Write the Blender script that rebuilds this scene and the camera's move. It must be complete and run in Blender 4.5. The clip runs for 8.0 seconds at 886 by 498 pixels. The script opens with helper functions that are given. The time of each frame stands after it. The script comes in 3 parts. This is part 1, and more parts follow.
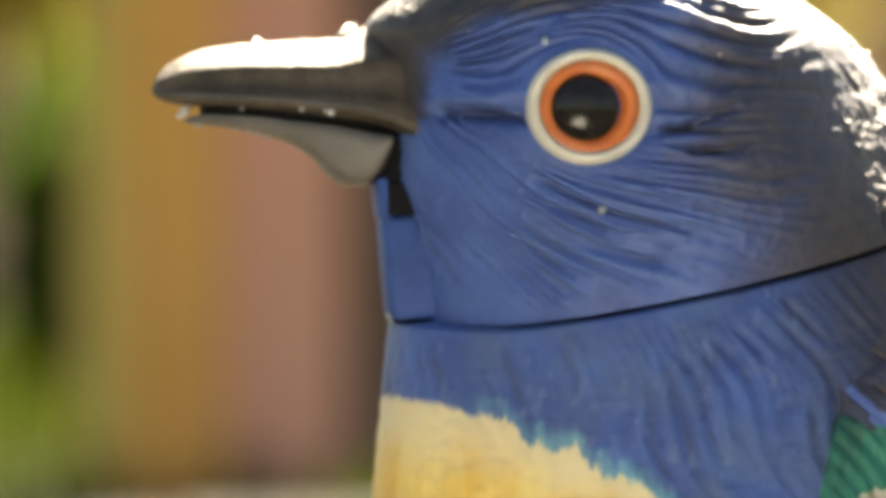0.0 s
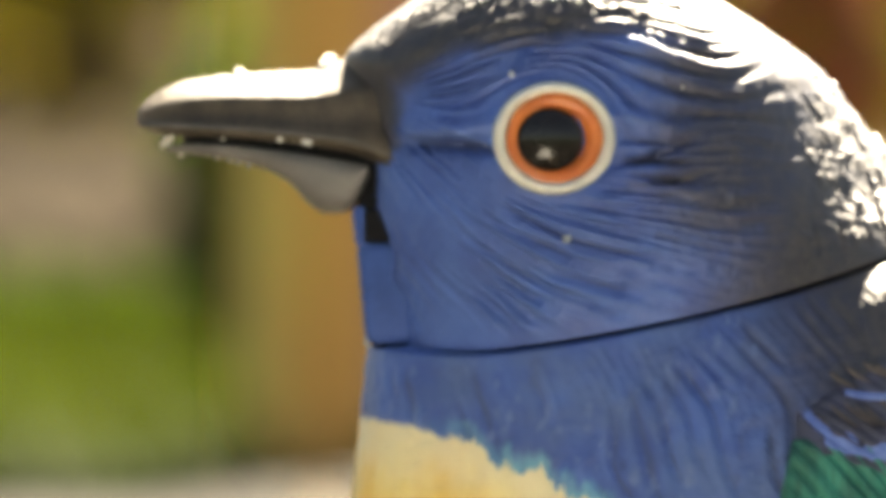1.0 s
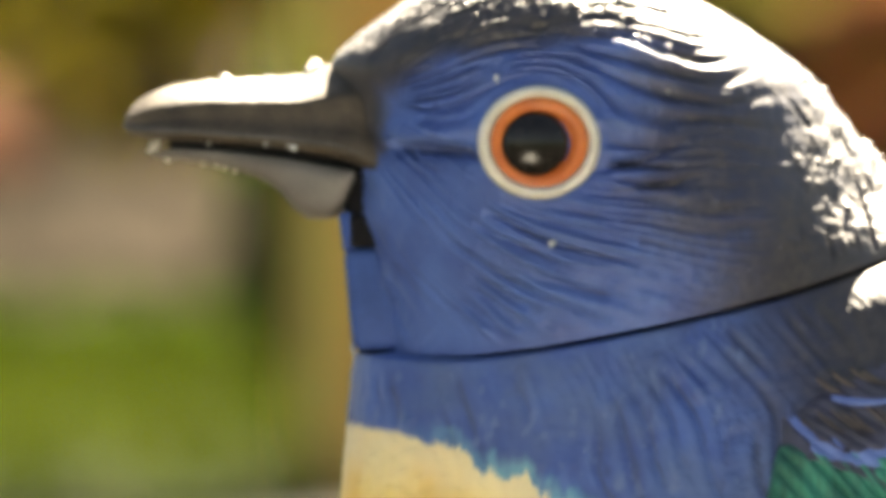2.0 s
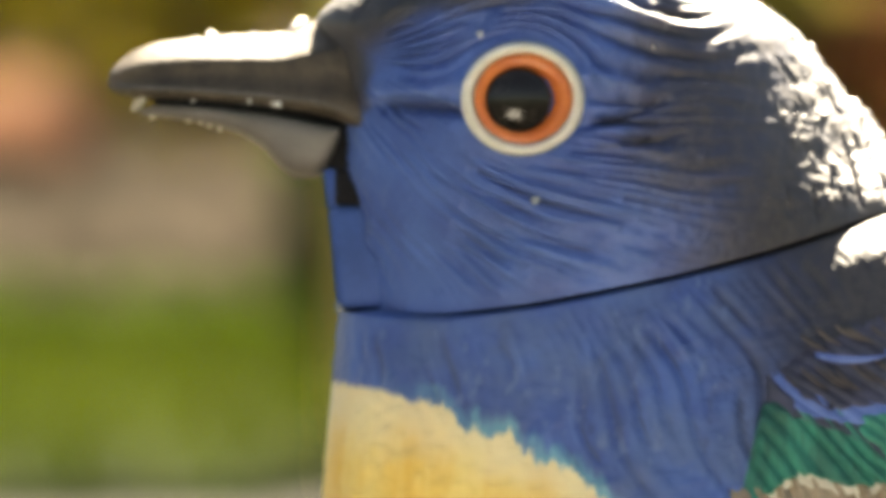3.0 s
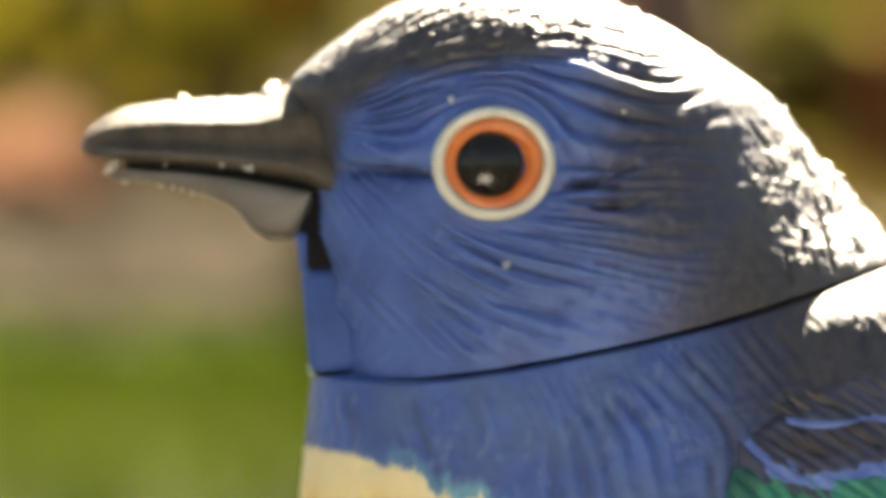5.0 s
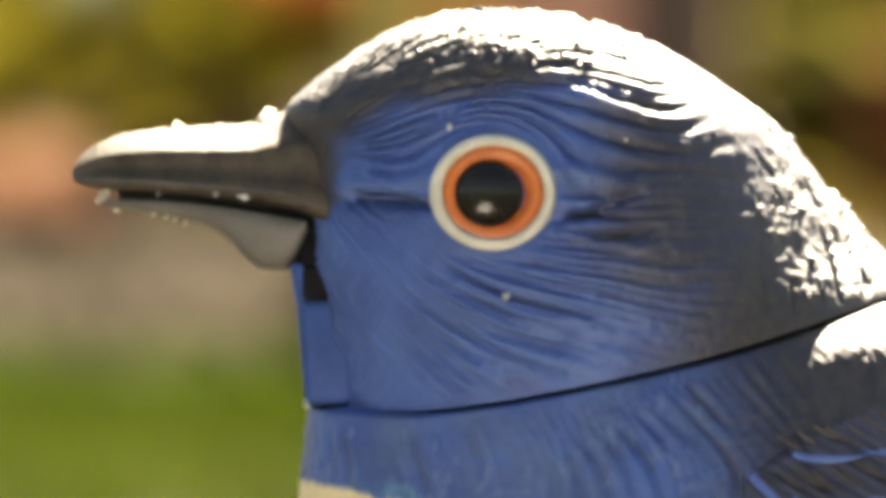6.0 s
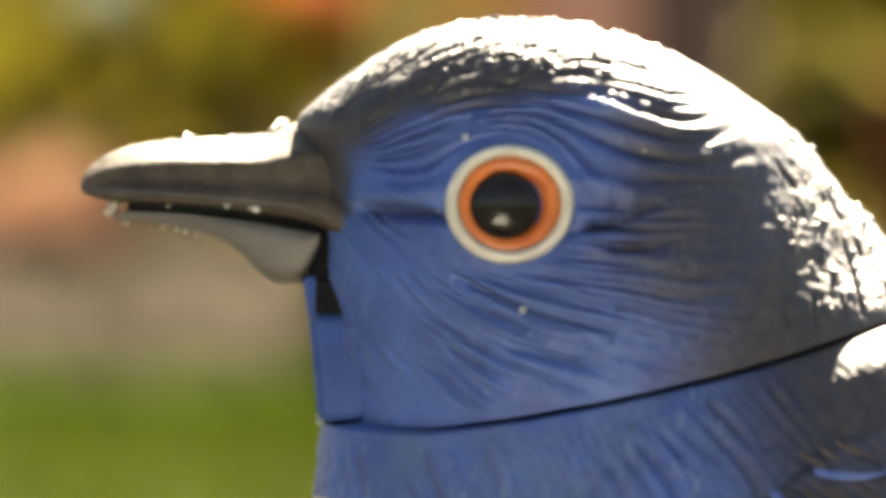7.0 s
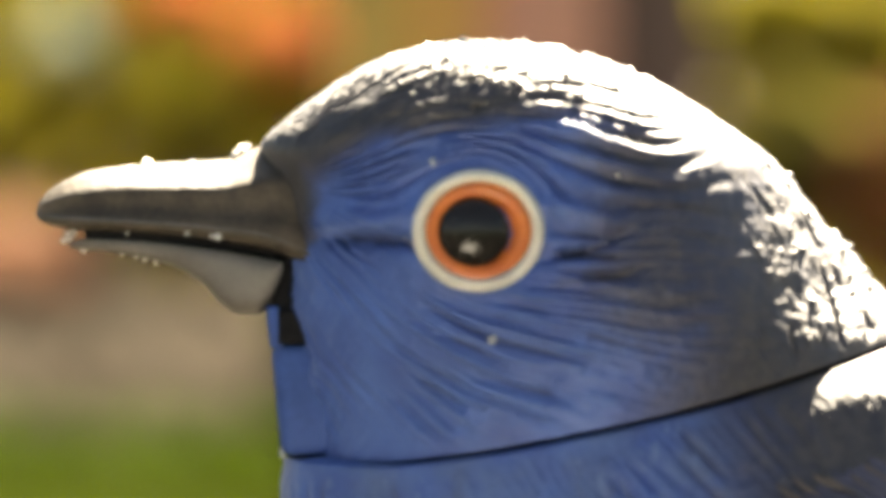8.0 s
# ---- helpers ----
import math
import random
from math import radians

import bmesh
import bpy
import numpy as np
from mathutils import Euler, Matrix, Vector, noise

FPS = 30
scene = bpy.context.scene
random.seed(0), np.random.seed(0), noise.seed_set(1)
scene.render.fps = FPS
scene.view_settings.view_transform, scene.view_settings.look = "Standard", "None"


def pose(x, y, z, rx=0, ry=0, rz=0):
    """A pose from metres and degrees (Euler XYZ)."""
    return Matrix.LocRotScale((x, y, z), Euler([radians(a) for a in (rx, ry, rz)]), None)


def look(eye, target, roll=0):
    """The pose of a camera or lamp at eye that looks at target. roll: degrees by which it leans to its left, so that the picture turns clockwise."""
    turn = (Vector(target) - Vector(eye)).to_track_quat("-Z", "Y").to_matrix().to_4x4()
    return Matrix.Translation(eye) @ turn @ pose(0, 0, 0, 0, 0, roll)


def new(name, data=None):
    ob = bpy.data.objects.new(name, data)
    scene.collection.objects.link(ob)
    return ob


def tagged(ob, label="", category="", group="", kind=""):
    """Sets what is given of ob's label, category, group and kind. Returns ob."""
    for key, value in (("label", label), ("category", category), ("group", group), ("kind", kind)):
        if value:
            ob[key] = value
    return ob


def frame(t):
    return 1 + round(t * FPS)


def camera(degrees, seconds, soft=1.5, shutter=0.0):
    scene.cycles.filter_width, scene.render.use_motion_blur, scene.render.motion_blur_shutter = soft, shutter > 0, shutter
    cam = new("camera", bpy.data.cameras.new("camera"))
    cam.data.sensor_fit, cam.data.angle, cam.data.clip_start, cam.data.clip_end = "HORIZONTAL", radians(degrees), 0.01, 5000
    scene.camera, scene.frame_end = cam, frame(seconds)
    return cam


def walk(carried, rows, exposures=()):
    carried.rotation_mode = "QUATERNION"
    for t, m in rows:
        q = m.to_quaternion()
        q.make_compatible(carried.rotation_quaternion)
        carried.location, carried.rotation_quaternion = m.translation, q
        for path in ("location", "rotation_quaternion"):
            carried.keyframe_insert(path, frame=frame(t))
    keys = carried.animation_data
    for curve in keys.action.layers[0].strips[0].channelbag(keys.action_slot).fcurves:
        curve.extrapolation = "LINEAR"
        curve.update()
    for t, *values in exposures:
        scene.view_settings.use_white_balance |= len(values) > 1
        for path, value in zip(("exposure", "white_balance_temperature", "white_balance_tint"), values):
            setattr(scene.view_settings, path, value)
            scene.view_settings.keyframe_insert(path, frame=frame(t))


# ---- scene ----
cam = camera(10.0, 8.0, soft=5.5)
# A long lens with a shallow depth of field, focused on the cheek of the bird.
cam.data.dof.use_dof = True
cam.data.dof.focus_distance = 0.339
cam.data.dof.aperture_fstop = 30.0

PATH = [
    (0, -0.02812, -0.35109, 0.10088, 90.153, 0.080, -3.927),
    (0.5, -0.01977, -0.36100, 0.10308, 89.913, 0.054, -2.678),
    (1, -0.01362, -0.36188, 0.10571, 89.669, 0.069, -1.781),
    (1.2, -0.01178, -0.36156, 0.10518, 89.839, 0.068, -1.504),
    (2.3, -0.00627, -0.36007, 0.10359, 90.036, 0.045, -0.818),
    (2.5, -0.00527, -0.35997, 0.10330, 89.968, 0.045, -0.688),
    (3, -0.00264, -0.35892, 0.10154, 89.920, 0.032, -0.347),
    (3.5, 0.00000, -0.35845, 0.10000, 90.000, 0.000, -0.000),
    (4, 0.00000, -0.35895, 0.10176, 89.889, 0.020, -0.078),
    (4.5, 0.00044, -0.35843, 0.10330, 90.000, 0.040, -0.088),
    (5, 0.00088, -0.35875, 0.10351, 90.326, 0.042, -0.094),
    (5.2, 0.00099, -0.35874, 0.10357, 90.444, 0.042, -0.114),
    (6.3, 0.00164, -0.35003, 0.10390, 90.650, 0.039, 0.054),
    (6.5, 0.00176, -0.35003, 0.10395, 90.672, 0.039, 0.105),
    (7, 0.00132, -0.34510, 0.10351, 90.839, 0.025, 0.134),
    (7.5, 0.00123, -0.33943, 0.10286, 91.105, 0.019, 0.224),
    (8, 0.00110, -0.33540, 0.10220, 91.415, 0.012, -0.276),
]
walk(cam, [(t, pose(x, y, z, rx, ry, rz)) for t, x, y, z, rx, ry, rz in PATH],
     [(0.0, 4.21, 8500, 8), (8.0, 4.17, 8500, 8)])

# ---- light ----
SUN = Vector((0.24, 0.61, 0.755)).normalized()
world = bpy.data.worlds.new("sky")
scene.world = world
world.use_nodes = True
sky = world.node_tree.nodes.new("ShaderNodeTexSky")
sky.sky_type, sky.sun_disc = "NISHITA", False
sky.sun_elevation = math.asin(SUN.z)
sky.sun_rotation = math.atan2(SUN.x, SUN.y)
world.node_tree.links.new(sky.outputs[0], world.node_tree.nodes["Background"].inputs[0])
world.node_tree.nodes["Background"].inputs[1].default_value = 0.0135
sun = new("sun", bpy.data.lights.new("sun", "SUN"))
sun.data.energy, sun.data.angle, sun.data.color = 5.0, radians(0.5), (1.0, 0.965, 0.915)
sun.matrix_world = look(SUN * 20, (0, 0, 0))


# ---- materials ----
class Nodes:
    """Short hand for building a node material."""

    def __init__(self, name):
        self.mat = bpy.data.materials.new(name)
        self.mat.use_nodes = True
        self.tree = self.mat.node_tree
        self.bsdf = self.tree.nodes["Principled BSDF"]
        self.coord = self.tree.nodes.new("ShaderNodeTexCoord").outputs["Object"]

    def add(self, kind, **inputs):
        node = self.tree.nodes.new(kind)
        for key, value in inputs.items():
            self.set(node.inputs[key.replace("_", " ")], value)
        return node

    def set(self, socket, value):
        if isinstance(value, bpy.types.NodeSocket):
            self.tree.links.new(value, socket)
        else:
            socket.default_value = value

    def noise(self, scale, detail=4.0, rough=0.55, stretch=None, where=None):
        v = where or self.coord
        if stretch:
            m = self.tree.nodes.new("ShaderNodeMapping")
            self.set(m.inputs["Vector"], v)
            m.inputs["Scale"].default_value = stretch
            v = m.outputs[0]
        return self.add("ShaderNodeTexNoise", Vector=v, Scale=scale, Detail=detail, Roughness=rough).outputs[0]

    def math(self, op, a, b=0.0, c=0.0, clamp=False):
        n = self.tree.nodes.new("ShaderNodeMath")
        n.operation, n.use_clamp = op, clamp
        self.set(n.inputs[0], a), self.set(n.inputs[1], b), self.set(n.inputs[2], c)
        return n.outputs[0]

    def step(self, value, lo, hi, to_lo=0.0, to_hi=1.0):
        n = self.tree.nodes.new("ShaderNodeMapRange")
        n.interpolation_type = "SMOOTHSTEP"
        for i, x in enumerate((value, lo, hi, to_lo, to_hi)):
            self.set(n.inputs[i], x)
        return n.outputs[0]

    def mix(self, f, a, b):
        n = self.tree.nodes.new("ShaderNodeMix")
        n.data_type = "RGBA"
        self.set(n.inputs["Factor"], f)
        self.set(n.inputs[6], a if isinstance(a, bpy.types.NodeSocket) else (*a, 1.0))
        self.set(n.inputs[7], b if isinstance(b, bpy.types.NodeSocket) else (*b, 1.0))
        return n.outputs[2]

    def attr(self, name):
        n = self.tree.nodes.new("ShaderNodeAttribute")
        n.attribute_name = name
        return n.outputs["Fac"]

    def rnd(self):
        return self.tree.nodes.new("ShaderNodeObjectInfo").outputs["Random"]

    def island(self):
        return self.tree.nodes.new("ShaderNodeNewGeometry").outputs["Random Per Island"]

    def done(self, colour, rough=0.5, bump=None, strength=0.3, distance=0.001, spec=0.5, coat=0.0, metal=0.0, coat_rough=0.55):
        self.set(self.bsdf.inputs["Base Color"], colour if isinstance(colour, bpy.types.NodeSocket) else (*colour, 1.0))
        self.set(self.bsdf.inputs["Roughness"], rough)
        self.bsdf.inputs["Specular IOR Level"].default_value = spec
        self.bsdf.inputs["Coat Weight"].default_value = coat
        self.bsdf.inputs["Coat Roughness"].default_value = coat_rough
        self.bsdf.inputs["Metallic"].default_value = metal
        if bump is not None:
            b = self.add("ShaderNodeBump", Height=bump, Strength=strength, Distance=distance)
            self.set(self.bsdf.inputs["Normal"], b.outputs[0])
        return self.mat


def plain(name, a, b, scale, rough=0.5, bump=0.3, distance=0.0005, stretch=None, spec=0.5, coat=0.0):
    """Two mottled tones, with relief of the same grain."""
    n = Nodes(name)
    big, fine = n.noise(scale, 3, 0.5, stretch), n.noise(scale * 7, 4, 0.6, stretch)
    f = n.step(n.math("ADD", n.math("MULTIPLY", big, 0.65), n.math("MULTIPLY", fine, 0.35)), 0.32, 0.68)
    return n.done(n.mix(f, a, b), rough, fine, bump, distance, spec, coat)


BLUE_A, BLUE_B = (0.016, 0.052, 0.22), (0.034, 0.090, 0.30)
CHARCOAL, SOOT = (0.014, 0.012, 0.016), (0.040, 0.034, 0.034)


def feather_paint(name, body):
    """Blue plumage paint on moulded plastic: dark strokes in the grooves and pale ridges put their shading into the
    colour, a sooty crown, and on the body a yellow bib with a teal fringe.
    """
    n = Nodes(name)
    big, fine, speck = n.noise(180, 3), n.noise(900, 4, 0.6), n.noise(2600, 2)
    groove, dark = n.attr("groove"), n.attr("dark")
    blue = n.mix(n.step(big, 0.35, 0.65), BLUE_A, BLUE_B)
    # ridges paled and grooves darkened, as light and shade would leave them
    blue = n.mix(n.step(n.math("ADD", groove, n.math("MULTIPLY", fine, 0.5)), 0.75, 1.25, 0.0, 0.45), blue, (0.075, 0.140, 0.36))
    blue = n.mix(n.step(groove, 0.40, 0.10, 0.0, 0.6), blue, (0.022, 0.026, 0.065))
    if body:
        # the front of the neck is thinly painted, greyer and blotched
        patch = n.noise(95, 4, 0.65)
        blue = n.mix(n.step(patch, 0.42, 0.62, 0.0, 0.55), blue, (0.062, 0.100, 0.190))
        blue = n.mix(n.step(n.noise(420, 3, 0.6, (1.0, 1.0, 0.45)), 0.56, 0.70, 0.0, 0.5), blue, (0.014, 0.024, 0.085))
        blue = n.mix(n.step(n.noise(760, 3, 0.6, (1.0, 1.0, 0.5)), 0.58, 0.70, 0.0, 0.55), blue, (0.10, 0.15, 0.29))
    else:
        wash = n.noise(70, 4, 0.6)
        blue = n.mix(n.step(wash, 0.45, 0.70, 0.0, 0.45), blue, (0.060, 0.105, 0.255))
    soot = n.mix(n.step(fine, 0.4, 0.65), CHARCOAL, SOOT)
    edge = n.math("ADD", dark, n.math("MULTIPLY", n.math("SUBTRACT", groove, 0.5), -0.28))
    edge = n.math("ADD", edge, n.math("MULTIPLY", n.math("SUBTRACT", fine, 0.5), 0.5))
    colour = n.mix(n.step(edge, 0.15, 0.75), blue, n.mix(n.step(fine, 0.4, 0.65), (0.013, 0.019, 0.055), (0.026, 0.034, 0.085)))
    colour = n.mix(n.step(edge, 0.60, 1.0), colour, soot)
    if body:
        fringe = n.attr("fringe")
        barbs = n.math("SUBTRACT", n.noise(560, 3, 0.65, (1.0, 1.0, 0.20)), 0.5)
        bib = n.math("ADD", n.attr("bib"), n.math("MULTIPLY", n.math("MULTIPLY", barbs, 5.0), fringe))
        bib = n.math("ADD", bib, n.math("MULTIPLY", n.math("SUBTRACT", fine, 0.5), 0.8))
        teal = n.mix(fine, (0.05, 0.24, 0.33), (0.20, 0.46, 0.48))
        blotch = n.step(n.noise(230, 3, 0.6), 0.38, 0.58, 0.25, 1.0)
        tint = n.math("MULTIPLY", n.math("MULTIPLY", n.step(bib, -1.7, -0.2, 0.0, 0.75), fringe), blotch)
        colour = n.mix(tint, colour, teal)
        streak = n.noise(300, 4, 0.6, (1.0, 1.0, 0.12))
        yellow = n.mix(n.step(streak, 0.35, 0.65), (0.72, 0.42, 0.062), (0.80, 0.58, 0.17))
        pale = n.math("ADD", n.math("MULTIPLY", n.attr("bib"), 0.4), n.math("MULTIPLY", n.math("SUBTRACT", big, 0.5), 3.0))
        yellow = n.mix(n.step(pale, 2.4, 0.2, 0.0, 0.75), yellow, (0.70, 0.60, 0.38))
        colour = n.mix(n.step(bib, -0.3, 0.4), colour, yellow)
    colour = n.mix(n.step(speck, 0.72, 0.78, 0.0, 0.35), colour, (0.3, 0.33, 0.42))
    n.bsdf.inputs["Sheen Weight"].default_value = 0.06
    n.bsdf.inputs["Sheen Roughness"].default_value = 0.4
    return n.done(colour, n.step(fine, 0.3, 0.7, 0.52, 0.66), fine, 0.35, 0.00012, 0.6, 0.16)


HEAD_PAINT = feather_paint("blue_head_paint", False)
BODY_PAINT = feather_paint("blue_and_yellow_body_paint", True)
PANEL_BLUE = plain("throat_panel_paint", (0.018, 0.052, 0.19), (0.032, 0.078, 0.26), 260, 0.6, 0.3, 0.0001, spec=0.25)
BEAK_DARK = plain("beak_charcoal_plastic", (0.026, 0.019, 0.012), (0.078, 0.059, 0.040), 420, 0.6, 0.6, 0.0002, spec=0.4)
BEAK_LIP = plain("grey_beak_edge", (0.050, 0.044, 0.038), (0.095, 0.086, 0.078), 500, 0.5, 0.35, 0.0001)
BEAK_GREY = plain("lower_beak_grey_plastic", (0.086, 0.077, 0.070), (0.125, 0.113, 0.102), 380, 0.5, 0.3, 0.0001)
# near black for the fills that imitate dark gaps and openings
GAP_BLACK = plain("gap_black", (0.006, 0.006, 0.007), (0.012, 0.011, 0.012), 300, 0.8, 0.2, 0.0001, spec=0.08)
EYE_CREAM = plain("eye_ring_cream", (0.48, 0.45, 0.37), (0.60, 0.57, 0.49), 700, 0.42, 0.3, 0.00008)
EYE_ORANGE = plain("eye_iris_orange", (0.40, 0.086, 0.014), (0.53, 0.14, 0.027), 600, 0.35, 0.3, 0.00008)
EYE_BLACK = plain("eye_pupil_black", (0.006, 0.005, 0.005), (0.012, 0.010, 0.009), 500, 0.2, 0.02, 0.00003, spec=0.3)
TEAL = plain("teal_feather_paint", (0.006, 0.075, 0.052), (0.02, 0.22, 0.15), 330, 0.55, 0.6, 0.0002, (1.4, 1, 0.25))
TAWNY = plain("tawny_feather_paint", (0.16, 0.11, 0.065), (0.36, 0.28, 0.19), 500, 0.6, 0.4, 0.00012)
CREAM = plain("cream_feather_edge", (0.50, 0.44, 0.33), (0.62, 0.56, 0.44), 400, 0.6, 0.3, 0.0001)
SCALE_DARK = plain("dark_scapular_paint", (0.022, 0.022, 0.035), (0.05, 0.05, 0.085), 500, 0.5, 0.4, 0.00012)
BARB = plain("brown_feather_barb", (0.055, 0.042, 0.036), (0.10, 0.078, 0.062), 500, 0.6, 0.4, 0.0001)
SCALE_BLUE = plain("bright_blue_feather_edge", (0.05, 0.10, 0.32), (0.12, 0.19, 0.45), 500, 0.45, 0.3, 0.0001)
FLECK_GLINT = plain("pale_fleck_and_glint", (0.54, 0.52, 0.48), (0.72, 0.70, 0.66), 900, 0.7, 0.2, 0.0001)
LEG = plain("leg_grey_plastic", (0.10, 0.085, 0.07), (0.16, 0.14, 0.12), 300, 0.5)

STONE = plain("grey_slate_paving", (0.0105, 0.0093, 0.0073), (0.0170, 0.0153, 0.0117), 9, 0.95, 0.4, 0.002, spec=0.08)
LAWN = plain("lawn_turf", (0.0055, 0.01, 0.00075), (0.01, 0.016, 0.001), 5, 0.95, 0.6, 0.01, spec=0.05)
SOIL = plain("bark_mulch", (0.06544, 0.04909, 0.02946), (0.1227, 0.0949, 0.06217), 7, 0.95, 0.8, 0.01, spec=0.05)
WOOD_GOLD = plain("weathered_gold_timber", (0.76, 0.52, 0.12), (0.82, 0.60, 0.17), 22, 0.6, 0.3, 0.001, (1, 1, 0.08))
WOOD_ORANGE = plain("orange_oiled_timber", (0.92, 0.36, 0.07), (0.94, 0.44, 0.10), 22, 0.55, 0.3, 0.001, (1, 1, 0.08))
WOOD_PINK = plain("faded_pink_painted_timber", (0.88, 0.36, 0.23), (0.92, 0.43, 0.29), 16, 0.7, 0.3, 0.001, (1, 1, 0.1))
WOOD_BROWN = plain("brown_stained_timber", (0.13, 0.065, 0.045), (0.20, 0.10, 0.07), 20, 0.65, 0.3, 0.001, (1, 1, 0.08))
FENCE = plain("red_brown_fence_board", (0.16, 0.055, 0.025), (0.27, 0.10, 0.045), 14, 0.75, 0.4, 0.002, (1, 1, 0.1))
TERRACOTTA = plain("terracotta", (0.48, 0.20, 0.11), (0.58, 0.28, 0.17), 12, 0.8, 0.3, 0.002)
ROCK = plain("grey_brown_rock", (0.10, 0.08, 0.05), (0.19, 0.155, 0.105), 10, 0.85, 0.7, 0.01)


def leaf_material(name, a, b, glow=0.5):
    n = Nodes(name)
    colour = n.mix(n.island(), a, b)
    n.set(n.bsdf.inputs["Base Color"], colour)
    n.bsdf.inputs["Roughness"].default_value = 0.85
    n.bsdf.inputs["Specular IOR Level"].default_value = 0.12
    t = n.add("ShaderNodeBsdfTranslucent", Color=colour)
    m = n.add("ShaderNodeMixShader", Fac=glow)
    n.set(m.inputs[1], n.bsdf.outputs[0])
    n.set(m.inputs[2], t.outputs[0])
    n.tree.links.new(m.outputs[0], n.tree.nodes["Material Output"].inputs[0])
    return n.mat


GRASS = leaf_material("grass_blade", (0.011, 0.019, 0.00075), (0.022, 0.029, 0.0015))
OLIVE = leaf_material("olive_leaf", (0.0936, 0.0858, 0.00936), (0.1794, 0.1482, 0.01716))
MOSS = leaf_material("deep_green_leaf", (0.08925, 0.08925, 0.01785), (0.1913, 0.153, 0.03825))
RUSSET = leaf_material("russet_leaf", (0.08, 0.028, 0.0144), (0.136, 0.048, 0.0224))
RUST = leaf_material("rust_petal", (0.238, 0.063, 0.021), (0.35, 0.119, 0.042))
PINK = leaf_material("salmon_petal", (0.16, 0.08, 0.048), (0.216, 0.116, 0.0736))
DRY = leaf_material("dry_brown_leaf", (0.036, 0.030, 0.023), (0.064, 0.054, 0.042), 0.65)
VERDANT = leaf_material("verdant_leaf", (0.032, 0.062, 0.006), (0.055, 0.095, 0.010), 0.6)
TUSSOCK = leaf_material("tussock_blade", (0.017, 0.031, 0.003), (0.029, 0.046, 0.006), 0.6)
PALE = leaf_material("pale_blue_green_leaf", (0.156, 0.18, 0.132), (0.216, 0.24, 0.192))


# ---- mesh helpers ----
def from_arrays(name, verts, faces, material, smooth=True, parent=None, label="", attrs=None):
    me = bpy.data.meshes.new(name)
    me.from_pydata([tuple(v) for v in verts], [], [tuple(int(i) for i in f) for f in faces])
    me.materials.append(material)
    if smooth:
        me.polygons.foreach_set("use_smooth", [True] * len(me.polygons))
    for key, values in (attrs or {}).items():
        at = me.attributes.new(key, "FLOAT", "POINT")
        at.data.foreach_set("value", np.asarray(values, dtype=np.float32).ravel())
    me.update()
    ob = new(name, me)
    ob.parent = parent
    if label:
        tagged(ob, label)
    return ob


def part(name, bm, material, parent, label="", smooth=True):
    bmesh.ops.recalc_face_normals(bm, faces=bm.faces[:])
    me = bpy.data.meshes.new(name)
    bm.to_mesh(me)
    bm.free()
    me.materials.append(material)
    if smooth:
        me.polygons.foreach_set("use_smooth", [True] * len(me.polygons))
    ob = new(name, me)
    ob.parent = parent
    if label:
        tagged(ob, label)
    return ob


def box(bm, x0, x1, y0, y1, z0, z1, bevel=0.0):
    made = bmesh.ops.create_cube(bm, size=1.0, matrix=Matrix.LocRotScale(((x0 + x1) / 2, (y0 + y1) / 2, (z0 + z1) / 2), None, (x1 - x0, y1 - y0, z1 - z0)))
    if bevel:
        edges = list({e for v in made["verts"] for e in v.link_edges})
        bmesh.ops.bevel(bm, geom=edges, offset=bevel, segments=2, affect="EDGES", profile=0.6)
    return bm


def pchip(xs, ys):
    """A smooth curve through a few plan points that never overshoots."""
    xs, ys = np.array(xs, float), np.array(ys, float)
    h, d = np.diff(xs), np.diff(ys) / np.diff(xs)
    m = np.zeros(len(xs))
    same = d[:-1] * d[1:] > 0
    w1, w2 = 2 * h[1:] + h[:-1], h[1:] + 2 * h[:-1]
    with np.errstate(divide="ignore", invalid="ignore"):
        m[1:-1] = np.where(same, (w1 + w2) / (w1 / d[:-1] + w2 / d[1:]), 0)
    m[0], m[-1] = d[0], d[-1]

    def f(x):
        x = np.clip(np.asarray(x, float), xs[0], xs[-1])
        i = np.clip(np.searchsorted(xs, x) - 1, 0, len(h) - 1)
        t = (x - xs[i]) / h[i]
        return ((2 * t**3 - 3 * t**2 + 1) * ys[i] + (t**3 - 2 * t**2 + t) * h[i] * m[i]
                + (3 * t**2 - 2 * t**3) * ys[i + 1] + (t**3 - t**2) * h[i] * m[i + 1])
    return f


def lattice(i, j, seed):
    v = np.sin(i * 127.1 + j * 311.7 + seed * 74.7) * 43758.5453
    return v - np.floor(v)


def vnoise(x, y, seed=0):
    i, j = np.floor(x), np.floor(y)
    fx, fy = x - i, y - j
    fx, fy = fx * fx * (3 - 2 * fx), fy * fy * (3 - 2 * fy)
    a, b = lattice(i, j, seed), lattice(i + 1, j, seed)
    c, d = lattice(i, j + 1, seed), lattice(i + 1, j + 1, seed)
    return (a * (1 - fx) + b * fx) * (1 - fy) + (c * (1 - fx) + d * fx) * fy


def smooth01(x, lo, hi):
    t = np.clip((x - lo) / (hi - lo), 0, 1)
    return t * t * (3 - 2 * t)


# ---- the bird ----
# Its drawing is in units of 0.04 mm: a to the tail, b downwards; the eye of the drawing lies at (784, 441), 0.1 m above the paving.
UNIT, HIGH = 4.0e-5, 0.1
seam = pchip([500, 590, 643, 742, 896, 993, 1184, 1331, 1484, 1600, 1720, 2000], [506, 518, 526, 532, 516, 499, 459, 421, 373, 333, 296, 250])


